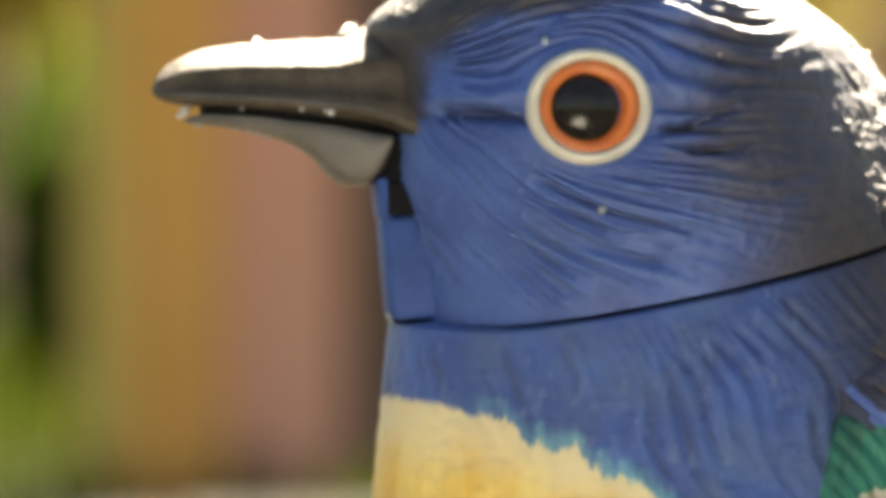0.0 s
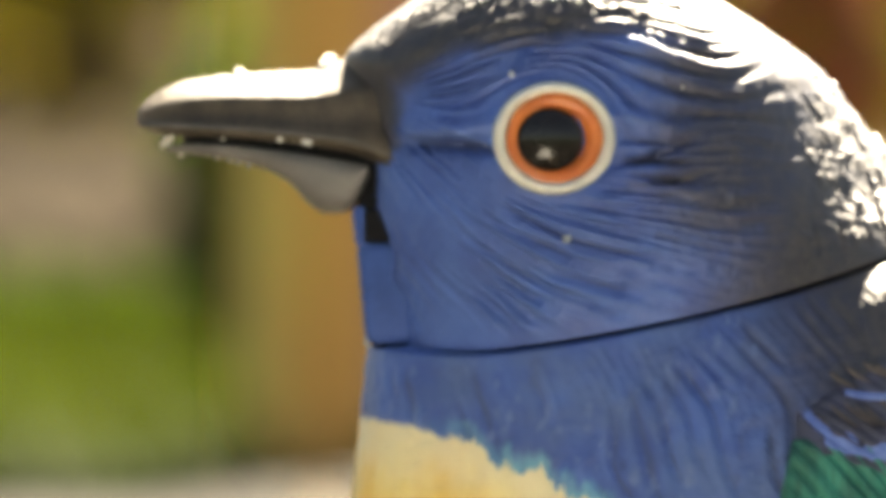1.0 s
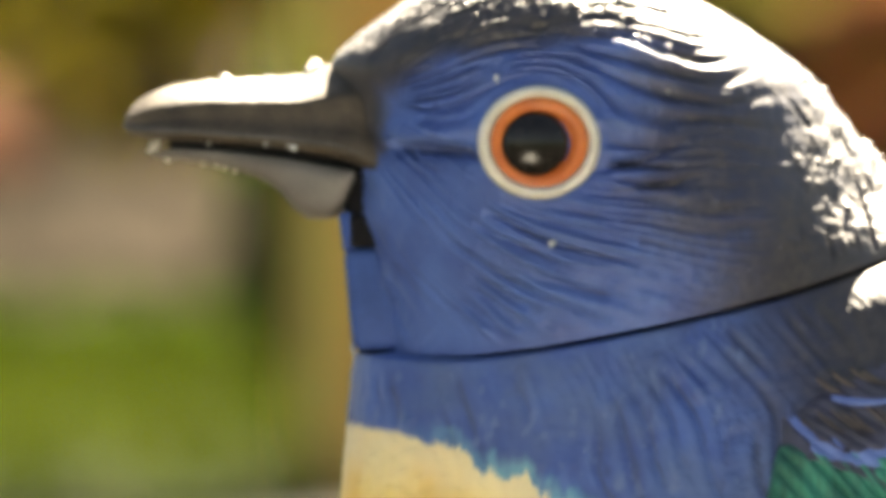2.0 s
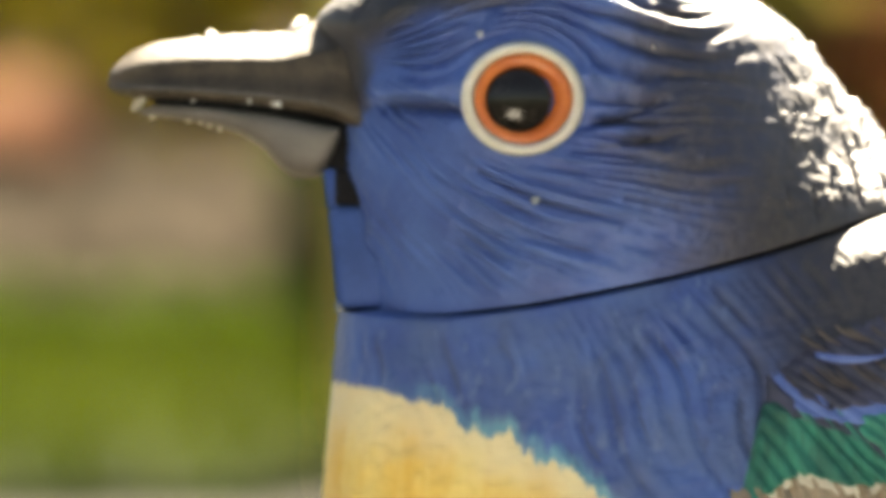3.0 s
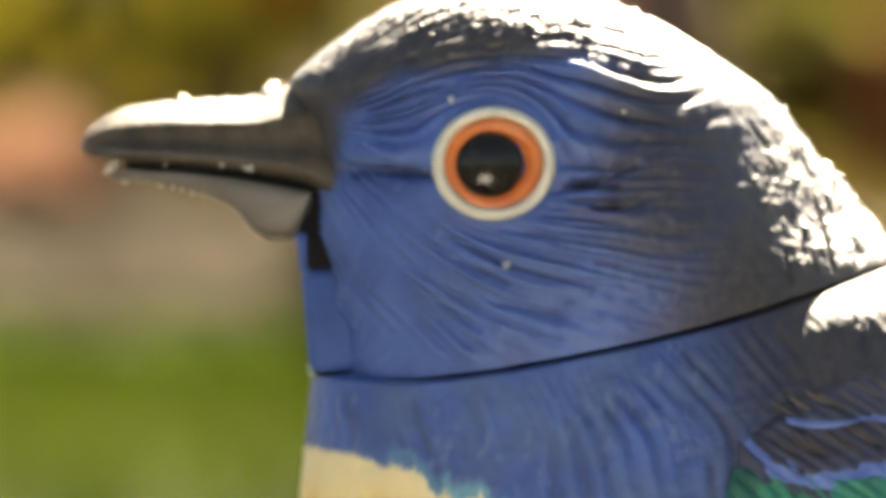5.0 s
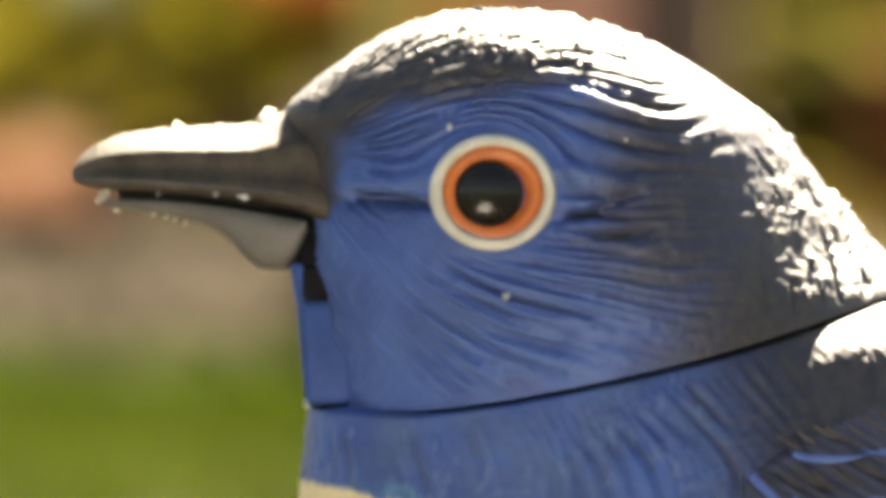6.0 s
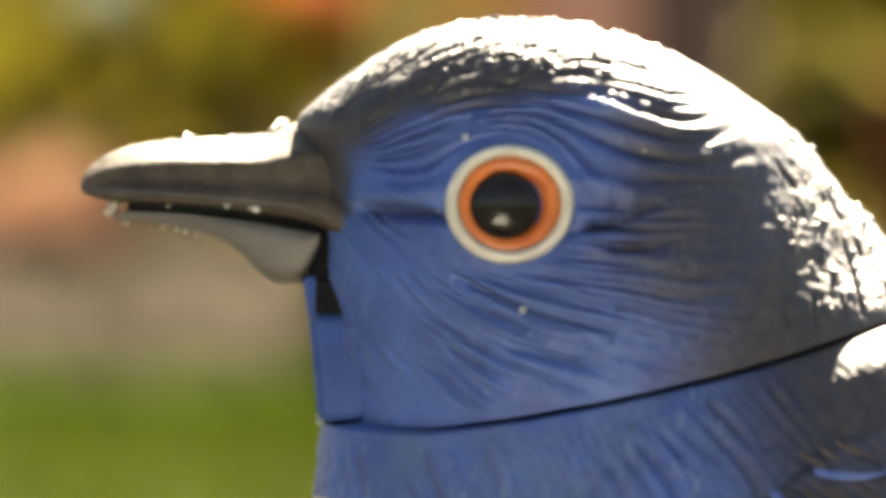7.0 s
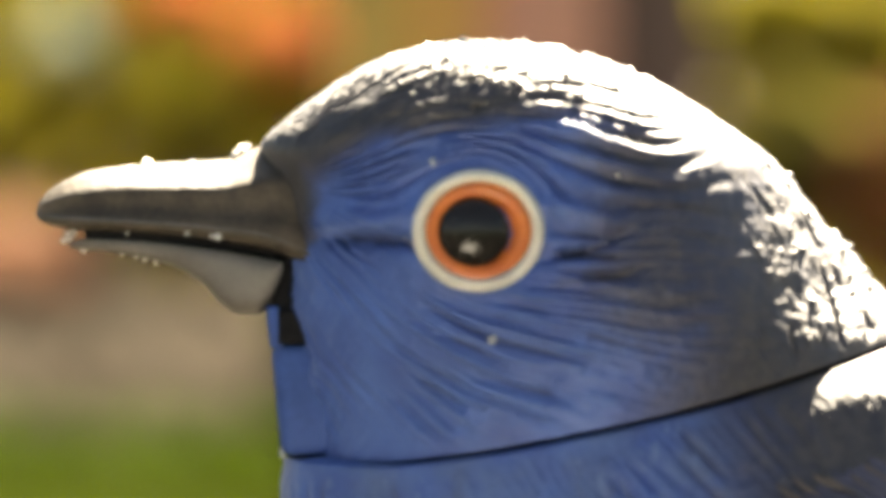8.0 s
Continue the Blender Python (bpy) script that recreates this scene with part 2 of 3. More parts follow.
def place(a, b, y):
    return np.stack([(a - 784) * UNIT, np.broadcast_to(y, np.shape(a)), HIGH + (441 - b) * UNIT], -1)


head_front = pchip([0, 10, 80, 190, 245, 320, 370, 420, 465, 498, 556, 608, 660, 681, 686], [645, 642, 638, 606, 590, 588, 586, 574, 560, 550, 594, 653, 731, 800, 850])
head_back = pchip([0, 68, 129, 218, 295, 368, 465, 549, 609, 645, 671, 683, 686], [1622, 1597, 1560, 1503, 1450, 1400, 1304, 1208, 1113, 1038, 948, 885, 855])
head_wide = pchip([0, 80, 190, 300, 370, 450, 520, 580, 630, 660, 678, 686], [13.4, 13.9, 14.3, 14.1, 13.7, 13.0, 12.1, 10.8, 8.8, 6.5, 4.0, 0.3])
body_front = pchip([-2250, -2150, -1900, -1500, -1000, -600, -365, -240, -140, -60, 0], [1250, 980, 760, 590, 490, 520, 556, 566, 576, 583, 589])
body_back = pchip([-2250, -2150, -1900, -1500, -1000, -600, -365, -240, -140, -60, 0], [1350, 1800, 2150, 2400, 2480, 2330, 2130, 1985, 1860, 1750, 1642])
body_wide = pchip([-2250, -2150, -1900, -1500, -1000, -600, -365, -240, -140, -60, 0], [0.4, 10, 19, 25, 26.5, 21.5, 18.4, 16.7, 15.4, 14.25, 13.35])


def girth(s, back, lean=0.0):
    """The half width across the bird at the share s of the way from front to back; lean narrows the back."""
    return np.clip(4 * s * (1 - s), 0, 1) ** (0.46 + lean * smooth01(s, 0.6, 0.95)) * (0.90 + back * s)


NAPE = 0.10


def nape(up):
    """How much the back of the head narrows at a height over the seam."""
    return (NAPE + 0.26 * smooth01(up, 10, 130)) * smooth01(up, 480, 150)


def head_depth(a, b):
    up = seam(a) - b
    s = (a - head_front(up)) / (head_back(up) - head_front(up))
    return -head_wide(up) * 1e-3 * girth(s, 0.14, nape(up))


EYE_A, EYE_B = 907.0, 158.0


def socket(a, b, y):
    """Flattens the side of the head round the eye."""
    flat = np.exp(-(np.hypot(a - EYE_A, (b - EYE_B) * 1.05) / 132) ** 4)
    return y + (head_depth(np.array(EYE_A), np.array(EYE_B)) - 0.0002 - y) * flat


def body_depth(a, b):
    up = seam(a) - b
    s = (a - body_front(up)) / (body_back(up) - body_front(up))
    return -body_wide(up) * 1e-3 * girth(s, 0.14, NAPE * smooth01(up, -70, -4))


def plumage(a, b, body):
    """Height of the moulded feather strands, 0 to 1."""
    if body:
        ca, cb, turn = 480.0, -600.0, 0.0
    else:
        ca, cb, turn = 590.0, 80.0, 0.0003
        # the strands part in front of the eye, sweep round its rim and close behind it
        ea, eb = a - 907, b - 158
        part_by = np.where(eb < 0, 1.0, 0.15) * 118.0**2 / np.maximum(ea**2 + eb**2, 118.0**2)
        b = 158 + eb * (1 - part_by)
    r = np.hypot(a - ca, b - cb)
    ang = np.arctan2(b - cb, a - ca) + turn * r + (0.05 if body else 0.10) * (vnoise(a / 150, b / 150, 3) - 0.5)
    side = (ang - (1.1 if body else 0.45)) * (r * 0.3 + (980 if body else 300))
    period = 36.0 if body else 31.0
    h = np.zeros_like(a)
    for scale, weight, seed in ((1.0, 0.70, 1), (0.47, 0.30, 2)):
        p = side / (period * scale) + 1.1 * vnoise(side / 120, r / (300 if body else 240), seed) + 0.35 * vnoise(side / 30, r / 80, seed + 30)
        wave = (0.5 + 0.5 * np.sin(2 * np.pi * p)) ** 0.8
        broken = smooth01(vnoise(side / 40, r / 85, seed + 5), 0.28, 0.72)
        h += weight * (0.60 + (wave - 0.60) * broken)
    return np.clip(h + 0.14 * (vnoise(side / 7, r / 30, 5) - 0.5), 0, 1)


def shell(name, body, levels, around, material, parent, label):
    th = np.linspace(0, 2 * np.pi, around, endpoint=False)
    front, back, wide = (body_front, body_back, body_wide) if body else (head_front, head_back, head_wide)
    L, T = np.meshgrid(levels, th, indexing="ij")
    s = (1 - np.cos(T)) / 2
    a = front(L) + (back(L) - front(L)) * s
    b = seam(a) - L
    y = -wide(L) * 1e-3 * girth(s, 0.14, NAPE * smooth01(L, -70, -4) if body else nape(L)) * np.sign(np.sin(T) + 1e-12)
    if not body:
        y = np.where(y < 0, socket(a, b, y), -socket(a, b, -y))
    P = place(a, b, y)
    du = np.roll(P, -1, 1) - np.roll(P, 1, 1)
    dv = np.gradient(P, axis=0)
    N = np.cross(du, dv)
    N /= np.maximum(np.linalg.norm(N, axis=-1, keepdims=True), 1e-12)
    out = P - P.mean(axis=(0, 1))
    if (N * out).sum() < 0:
        N = -N
    groove = plumage(a, b, body)
    # calm beside the mouth and the seam
    calm = smooth01(np.abs(L), 4, 60)
    if not body:
        calm = calm * (0.25 + 0.75 * smooth01(np.hypot(a - 690, (b - 420) * 0.7), 30, 190))
        calm = calm * smooth01(np.hypot(a - 907, b - 158), 100, 150) * smooth01(np.hypot(a - 590, b - 80), 30, 130)
    if not body:
        calm = calm * (0.30 + 0.70 * smooth01(686 - L, 110, 210)) * (0.18 + 0.82 * smooth01(a - 0.2 * (b - 150), 1310, 1120))
    amp = (0.20 + 0.34 * vnoise(a / 150, b / 150, 11)) * calm * (0.75 if body else 1.0)
    rough = 0.12 * (vnoise(a / 6, b / 6 + T * 40, 21) - 0.5) + 0.16 * (vnoise(a / 15, b / 15 + T * 15, 22) - 0.5)
    if body:
        amp = amp * (1 - 0.8 * smooth01(b - (640 + 0.42 * np.maximum(a - 620, 0)), -20, 40))
        amp = amp * (0.35 + 0.65 * smooth01(a, 820, 1120))
        amp = amp * (1 - 0.85 * smooth01(a, 1330, 1480))
        # short dents and pimples in the smooth front of the neck
        rough = rough + 0.5 * (vnoise(a / 22, b / 34, 51) - 0.5) * smooth01(vnoise(a / 60, b / 60, 52), 0.35, 0.7) * smooth01(L, -4, -40) * smooth01(a, 1300, 1150)
    else:
        # a ragged nap of short flakes along the crown and the nape, lying along the outline
        phi, rho = np.arctan2(b - 400, a - 950) * 560, np.hypot(a - 950, b - 400)
        lay = smooth01(686 - L, 200, 90) * smooth01(a, 640, 860)
        lay = np.maximum(lay, smooth01(a + 0.12 * (b - 100), 1310, 1440))
        flake = 0.42 * (vnoise(phi / 58, rho / 16, 42) - 0.55) + 0.26 * (vnoise(phi / 17, rho / 11, 43) - 0.55)
        flake = flake + 0.15 * (vnoise(phi / 7, rho / 6, 44) - 0.5)
        tuft = 3.4 * np.clip(vnoise(phi / 13, rho / 10 + T * 9, 41) - 0.80, 0, 1)
        slit = -0.9 * smooth01(vnoise(phi / 85, rho / 12, 46), 0.74, 0.9)
        rough = rough + ((flake + slit) * (1 - 0.2 * smooth01(a, 1150, 1350)) * (0.25 + 0.75 * smooth01(686 - L, 15, 100)) + tuft - 0.10) * lay * smooth01(L, 6, 50)
    lift = amp * 2.1 * (groove - 0.55) + rough * (0.35 + 0.65 * calm) * (0.8 if body else 1.0)
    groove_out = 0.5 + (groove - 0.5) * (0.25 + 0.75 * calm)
    if body:
        dark = smooth01(a - 0.12 * (b - 500), 1080, 1480) * smooth01(b, 980, 700)
        edge = pchip([500, 575, 650, 735, 860, 950, 1045, 1200, 1500, 2600], [640, 648, 657, 680, 727, 776, 852, 1000, 1300, 1900])
        bib = (b - edge(a)) * UNIT * 1e3
        attrs = dict(groove=groove_out, dark=dark,  bib=bib, fringe=smooth01(a, 640, 760))
    else:
        # crease behind the eye, the fold in front of it and the brow
        for (a0, b0), (a1, b1), sag, deep, w in (((1000, 205), (1150, 158), 8, -0.55, 9), ((1000, 240), (1180, 215), 8, -0.3, 8),
                                                 ((650, 168), (815, 186), -10, -0.85, 12), ((1000, 120), (1120, 140), -8, 0.4, 14),
                                                 ((645, 128), (800, 132), 12, 0.95, 24), ((655, 350), (640, 430), 4, 0.35, 12)):
            t = np.clip(((a - a0) * (a1 - a0) + (b - b0) * (b1 - b0)) / ((a1 - a0) ** 2 + (b1 - b0) ** 2), 0, 1)
            d = np.hypot(a - a0 - t * (a1 - a0), b - b0 - t * (b1 - b0) - sag * 4 * t * (1 - t))
            lift += 1.5 * deep * np.exp(-(d / w) ** 2) * (0.3 + 0.7 * np.sin(np.pi * t))
            # the shade of creases and light on folds go into the colour too
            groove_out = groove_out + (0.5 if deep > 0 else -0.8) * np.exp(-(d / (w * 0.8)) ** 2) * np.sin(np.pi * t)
        top = (686 - L) / (172 + 90 * smooth01(a, 760, 600) + 90 * smooth01(a, 1000, 1250))
        dark = np.maximum(smooth01(top, 1.2, 0.7), smooth01(a + 0.25 * (b - 150), 1080, 1420) * 0.95)
        dark = np.maximum(dark, smooth01(a + 0.25 * np.abs(b - 120), 690, 620) * smooth01(b, 205, 165))
        dark = np.maximum(dark, 0.82 * smooth01(a, 930, 1200) * smooth01(b, 500, 240))
        attrs = dict(groove=groove_out, dark=dark)
    P = P + N * (lift * 1e-3)[..., None]
    n, m = L.shape
    idx = np.arange(n * m).reshape(n, m)
    q = np.stack([idx[:-1], idx[1:], np.roll(idx, -1, 1)[1:], np.roll(idx, -1, 1)[:-1]], -1).reshape(-1, 4)
    verts = P.reshape(-1, 3)
    faces = [tuple(f) for f in q]
    # close both ends
    ends = np.stack([P[0].mean(0), P[-1].mean(0)])
    verts = np.vstack([verts, ends])
    for row, c in ((idx[0], n * m), (idx[-1], n * m + 1)):
        nxt = np.roll(row, -1)
        faces += [(row[k], nxt[k], c) if c == n * m else (nxt[k], row[k], c) for k in range(m)]
    for key in attrs:
        attrs[key] = np.r_[np.asarray(attrs[key]).ravel(), 0.5, 0.5]
    return from_arrays(name, verts, faces, material, True, parent, label, attrs)


bird = tagged(new("toy_bird"), "blue and yellow moulded plastic toy bird standing on paving", "toy bird")
bird.location = (0, 0, 0)
up = 686 * np.sin(np.linspace(0.006, np.pi / 2 * 0.995, 290))
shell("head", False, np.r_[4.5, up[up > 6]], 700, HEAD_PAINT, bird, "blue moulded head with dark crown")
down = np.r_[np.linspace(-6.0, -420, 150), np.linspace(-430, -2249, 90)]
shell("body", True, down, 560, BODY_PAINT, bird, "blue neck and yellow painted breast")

# an added black fill, standing in for the shade in the slit between head and body
th = np.linspace(0, 2 * np.pi, 96, endpoint=False)
a = 1104 - 506 * np.cos(th)
inside = np.maximum(np.abs(head_depth(a, seam(a) - 4)), 0.0041)
inside = 0.86 * np.minimum(np.abs(body_depth(a, seam(a) + 4)), inside)
rings = [place(a, seam(a) - lev, -inside * np.sign(np.sin(th) + 1e-12)) for lev in (-12.0, 12.0)]
from_arrays("neck_gap_fill", np.vstack(rings), [(k, (k + 1) % 96, 96 + (k + 1) % 96, 96 + k) for k in range(96)] + [tuple(range(96))[::-1], tuple(range(96, 192))], GAP_BLACK, True, bird, "black fill for the shade in the neck slit")


RIDGED = ((0.0, -0.06), (0.6, -0.05), (0.9, -0.03), (1.05, -0.01), (1.10, 0.05), (1.09, 0.12), (1.03, 0.24), (0.97, 0.27), (0.98, 0.42), (0.97, 0.575), (0.955, 0.60), (0.925, 0.622), (0.90, 0.64), (0.81, 0.69), (0.60, 0.78), (0.38, 0.89), (0.17, 0.97), (0.0, 1.0))
KEELED = ((0.0, 0.03), (0.6, 0.02), (0.92, -0.01), (0.99, 0.05), (1.0, 0.25), (0.98, 0.5), (0.94, 0.75), (0.87, 0.88), (0.72, 0.95), (0.4, 0.985), (0.0, 1.0))


def loft(name, a, top, bottom, wide, arch_up, material, label, worn=0.05):
    """A beak half along a: a ridge above and flat below, or the other way round."""
    half = RIDGED if arch_up else KEELED
    loop = [(-p, q) for p, q in half] + [(p, q) for p, q in half[-2:0:-1]]
    n, m = len(a), len(loop)
    verts = []
    for i in range(n):
        for k, (p, q) in enumerate(loop):
            b = bottom[i] + (top[i] - bottom[i]) * q if arch_up else top[i] + (bottom[i] - top[i]) * q
            w = worn * (float(vnoise(np.array(a[i] / 9.0), np.array(k * 1.3), 31)) - 0.5) * 1e-3
            verts.append(((a[i] - 784) * UNIT, wide[i] * p + w, HIGH + (441 - b) * UNIT + w))
    faces = [(i * m + k, i * m + (k + 1) % m, (i + 1) * m + (k + 1) % m, (i + 1) * m + k) for i in range(n - 1) for k in range(m)]
    faces += [tuple(range(m))[::-1], tuple(range((n - 1) * m, n * m))]
    return from_arrays(name, verts, faces, material, True, bird, label)


a = 179 + 481 * np.linspace(0, 1, 120) ** 1.35
top = pchip([179, 184, 200, 250, 340, 430, 490, 530, 570, 620, 660], [117, 102, 82, 55, 40, 35, 30, 16, 0, -10, -10])(a)
low = pchip([179, 184, 215, 240, 330, 450, 560, 640, 660], [121, 129, 139, 141, 146, 157, 173, 205, 212])(a)
wide = pchip([179, 184, 200, 260, 350, 470, 560, 660], [0.2, 0.8, 1.5, 2.5, 3.5, 4.6, 5.3, 5.5])(a) * 1e-3
loft("upper_beak", a, top, low, wide, True, BEAK_DARK, "charcoal upper beak", 0.10)
near = a > 196
loft("upper_beak_edge", a[near], (low - 15 - 4 * np.clip((a - 400) / 200, 0, 1))[near], (low + 1.5)[near], (wide * 1.09 + 0.00006)[near], False, BEAK_LIP, "grey cutting edge of the upper beak", 0.05)
a = 232 + 358 * np.linspace(0, 1, 90) ** 1.15
top = pchip([232, 240, 270, 340, 450, 590], [173, 168, 163, 166, 178, 203])(a)
low = pchip([232, 240, 300, 400, 455, 485, 515, 545, 570, 590], [172, 177, 184, 206, 236, 270, 287, 287, 268, 222])(a)
wide = pchip([232, 240, 300, 420, 520, 590], [0.3, 1.0, 2.2, 3.6, 4.6, 5.0])(a) * 1e-3
loft("lower_beak", a, top, low, wide, False, BEAK_GREY, "pale grey open lower beak", 0.03)
# a black body fills the open beak, in place of the shade inside
a = np.linspace(262, 640, 40)
loft("mouth_gap_fill", a, pchip([262, 330, 450, 560, 640], [138, 142, 153, 168, 196])(a), pchip([262, 340, 450, 590, 640], [168, 171, 183, 208, 225])(a), pchip([262, 420, 640], [1.3, 3.1, 4.2])(a) * 1e-3, False, GAP_BLACK, "black fill for the shade between the beak halves", 0.0)


def slab(name, a0, a1, b0, b1, half, material, label, lean=0.0, bevel=0.0004):
    bm = box(bmesh.new(), (a0 - 784) * UNIT, (a1 - 784) * UNIT, -half, half, HIGH + (441 - b1) * UNIT, HIGH + (441 - b0) * UNIT, bevel)
    for v in bm.verts:
        v.co.x += lean * (v.co.z - (HIGH + (441 - b0) * UNIT))
    return part(name, bm, material, bird, label)


# an added black block keeps the gap behind the beak dark
slab("jaw_gap_fill", 570, 680, 185, 284, 0.0038, GAP_BLACK, "black fill for the dark gap behind the beak", 0.0, 0.0003)
slab("throat_panel", 570, 720, 336, 519, 0.0040, PANEL_BLUE, "greyish blue throat panel", -0.09, 0.0007)
slab("throat_bracket", 561, 584, 274, 345, 0.0042, PANEL_BLUE, "blue bracket beside the throat opening", -0.12, 0.0003)
# no real hole: a solid black block carries the opening's shade as colour
slab("throat_opening_fill", 582, 700, 280, 338, 0.0043, GAP_BLACK, "black block standing in for the shaded opening under the beak", 0.0, 0.0002)


def turned(profile, segments, sx, sz, centre):
    """A shape turned about the axis through the eye: (radius, forward) pairs."""
    bm = bmesh.new()
    rings = []
    for r, f in profile:
        rings.append([bm.verts.new((centre[0] + r * sx * math.cos(t), centre[1] - f, centre[2] + r * sz * math.sin(t))) for t in (2 * math.pi * k / segments for k in range(segments))])
    for p, q in zip(rings, rings[1:]):
        for k in range(segments):
            bm.faces.new((p[k], p[(k + 1) % segments], q[(k + 1) % segments], q[k]))
    bm.faces.new(rings[0])
    bm.faces.new(rings[-1])
    return bm


eye_at = (float((907 - 784) * UNIT), float(head_depth(np.array(907.0), np.array(158.0))) - 0.0003, float(HIGH + (441 - 158) * UNIT))
eye = part("eye", turned([(0.98, -0.0025), (1.0, -0.0002), (0.97, 0.0004), (0.90, 0.00062), (0.83, 0.0005), (0.79, 0.0002), (0.78, -0.002)], 72, 0.00426, 0.00392, eye_at), EYE_CREAM, bird, "round eye with a cream rim")
off = (eye_at[0] - 0.00030, eye_at[1], eye_at[2] - 0.0001)
part("iris", turned([(0.82, -0.002), (0.82, 0.00012), (0.72, 0.00030), (0.62, 0.0002), (0.50, -0.0001), (0.44, -0.001)], 72, 0.00426, 0.00392, eye_at), EYE_ORANGE, eye, "orange iris ring")
part("pupil", turned([(0.54, -0.001)] + [(0.54 * math.cos(k * math.pi / 22), 0.0001 + 0.0011 * math.sin(k * math.pi / 22)) for k in range(11)], 64, 0.00426, 0.0041, off), EYE_BLACK, eye, "glossy black domed pupil")


def feather(name, a0, b0, a1, b1, half, material, parent, label="", lift=0.5, bend=0.0, nu=18, nv=9, blunt=0.6):
    """A curved plate that lies on the body from (a0, b0) to (a1, b1)."""
    verts = []
    du, dv = a1 - a0, b1 - b0
    size = math.hypot(du, dv)
    for layer in (0, 1):
        for i in range(nu):
            t = i / (nu - 1)
            w = half * (math.sin(math.pi * min(1, (0.06 + 0.94 * t) ** blunt)) ** 0.7 * 0.98 + 0.02)
            for j in range(nv):
                k = 2 * j / (nv - 1) - 1
                off = w * k + bend * 4 * t * (1 - t)
                a, b = a0 + du * t - dv / size * off, b0 + dv * t + du / size * off
                arch = (1 - k * k) * 0.14 + 0.05 * math.cos(5 * k * math.pi) + lift * (0.5 + 0.5 * t)
                y = float(body_depth(np.array(a), np.array(b))) - (arch - 0.35 * layer) * 1e-3
                verts.append(((a - 784) * UNIT, y, HIGH + (441 - b) * UNIT))
    faces = []
    n = nu * nv
    for i in range(nu - 1):
        for j in range(nv - 1):
            p = i * nv + j
            faces += [(p, p + 1, p + nv + 1, p + nv), (n + p, n + p + nv, n + p + nv + 1, n + p + 1)]
    rim = [j for j in range(nv)] + [i * nv + nv - 1 for i in range(1, nu)] + [(nu - 1) * nv + j for j in range(nv - 2, -1, -1)] + [i * nv for i in range(nu - 2, 0, -1)]
    faces += [(p, q, n + q, n + p) for p, q in zip(rim, rim[1:] + rim[:1])]
    return from_arrays(name, verts, faces, material, True, parent, label)


wing = tagged(new("wing"), "folded wing with dark, blue, teal and tawny feathers")
wing.parent = bird


def plate(name, a0, a1, top, low, lift, material, label="", barbs=(0.0, 22.0, 0.0), fade=False, nu=90, nv=26, seed=1):
    """A moulded plate of the wing between two outlines, with slanting barbs; it rises from the body at its lower edge."""
    A, V = np.meshgrid(np.linspace(a0, a1, nu), np.linspace(0, 1, nv), indexing="ij")
    ragged = 7 * (vnoise(A / 9, A * 0 + 3, seed) - 0.5) + 9 * (vnoise(A / 24, A * 0 + 7, seed) - 0.5)
    B = top(A) + (low(A) + ragged - top(A)) * V
    slant, pitch, deep = barbs
    q = (A * math.sin(slant) - B * math.cos(slant)) / pitch
    along = A * math.cos(slant) + B * math.sin(slant)
    q = q + 0.7 * vnoise(q / 2.5, along / 90, seed + 2)
    ridge = deep * ((0.5 + 0.5 * np.sin(2 * np.pi * q)) ** 0.7 - 0.5) * (0.4 + 0.9 * vnoise(q, along / 60, seed + 3))
    rise = V**1.3 if fade else np.clip(V / 0.12, 0, 1) ** 0.6
    rise = rise * np.clip((1 - V) / 0.06, 0, 1) ** 0.5
    out = lift * (0.25 + 0.75 * rise) + ridge * np.clip((1 - V) / 0.05, 0, 1) + 0.10 * (vnoise(A / 30, B / 30, seed + 4) - 0.5)
    if fade:
        out = out - (lift * 0.25 + 0.35) * (1 - smooth01(V, 0.0, 0.35))
    out = out * (0.1 + 0.9 * smooth01(A, a0, a0 + 45))
    skin = body_depth(A, B)
    front = place(A, B, skin - out * 1e-3).reshape(-1, 3)
    rear = place(A, B, skin + 0.5e-3).reshape(-1, 3)
    n = nu * nv
    idx = np.arange(n).reshape(nu, nv)
    quad = np.stack([idx[:-1, :-1], idx[:-1, 1:], idx[1:, 1:], idx[1:, :-1]], -1).reshape(-1, 4)
    rim = np.r_[idx[0], idx[1:, -1], idx[-1, -2::-1], idx[-2:0:-1, 0]]
    faces = [tuple(f) for f in quad] + [tuple(f[::-1] + n) for f in quad] + [(p, q2, q2 + n, p + n) for p, q2 in zip(rim, np.roll(rim, -1))]
    return from_arrays(name, np.vstack([front, rear]), faces, material, True, wing, label)


# tawny flight feathers under teal coverts under dark scapulars
teal_low = pchip([1262, 1280, 1324, 1372, 1448, 1532, 1720], [850, 845, 824, 799, 813, 807, 770])
scap_low = pchip([1325, 1343, 1391, 1448, 1532, 1720], [640, 661, 692, 706, 692, 640])
above = lambda f, d: (lambda a: f(a) + d)
plate("flight_feather", 1255, 1720, above(teal_low, -30), pchip([1255, 1400, 1720], [905, 1010, 1100]), 0.55, TAWNY, "tawny flight feathers with fine barbs", (1.05, 30.0, 0.5), nu=110, nv=40, seed=5)
for k in range(8):
    feather("cream_shaft", 1300 + 54 * k, 838 - 4 * k, 1370 + 60 * k, 930 + 2 * k, 6, CREAM, wing, lift=0.60, bend=-8, nu=12, nv=5)
plate("cream_edge", 1268, 1720, above(teal_low, -12), above(teal_low, 13), 0.62, CREAM, "cream edge of the flight feathers", (0.9, 26.0, 0.12), nu=110, nv=10, seed=6)
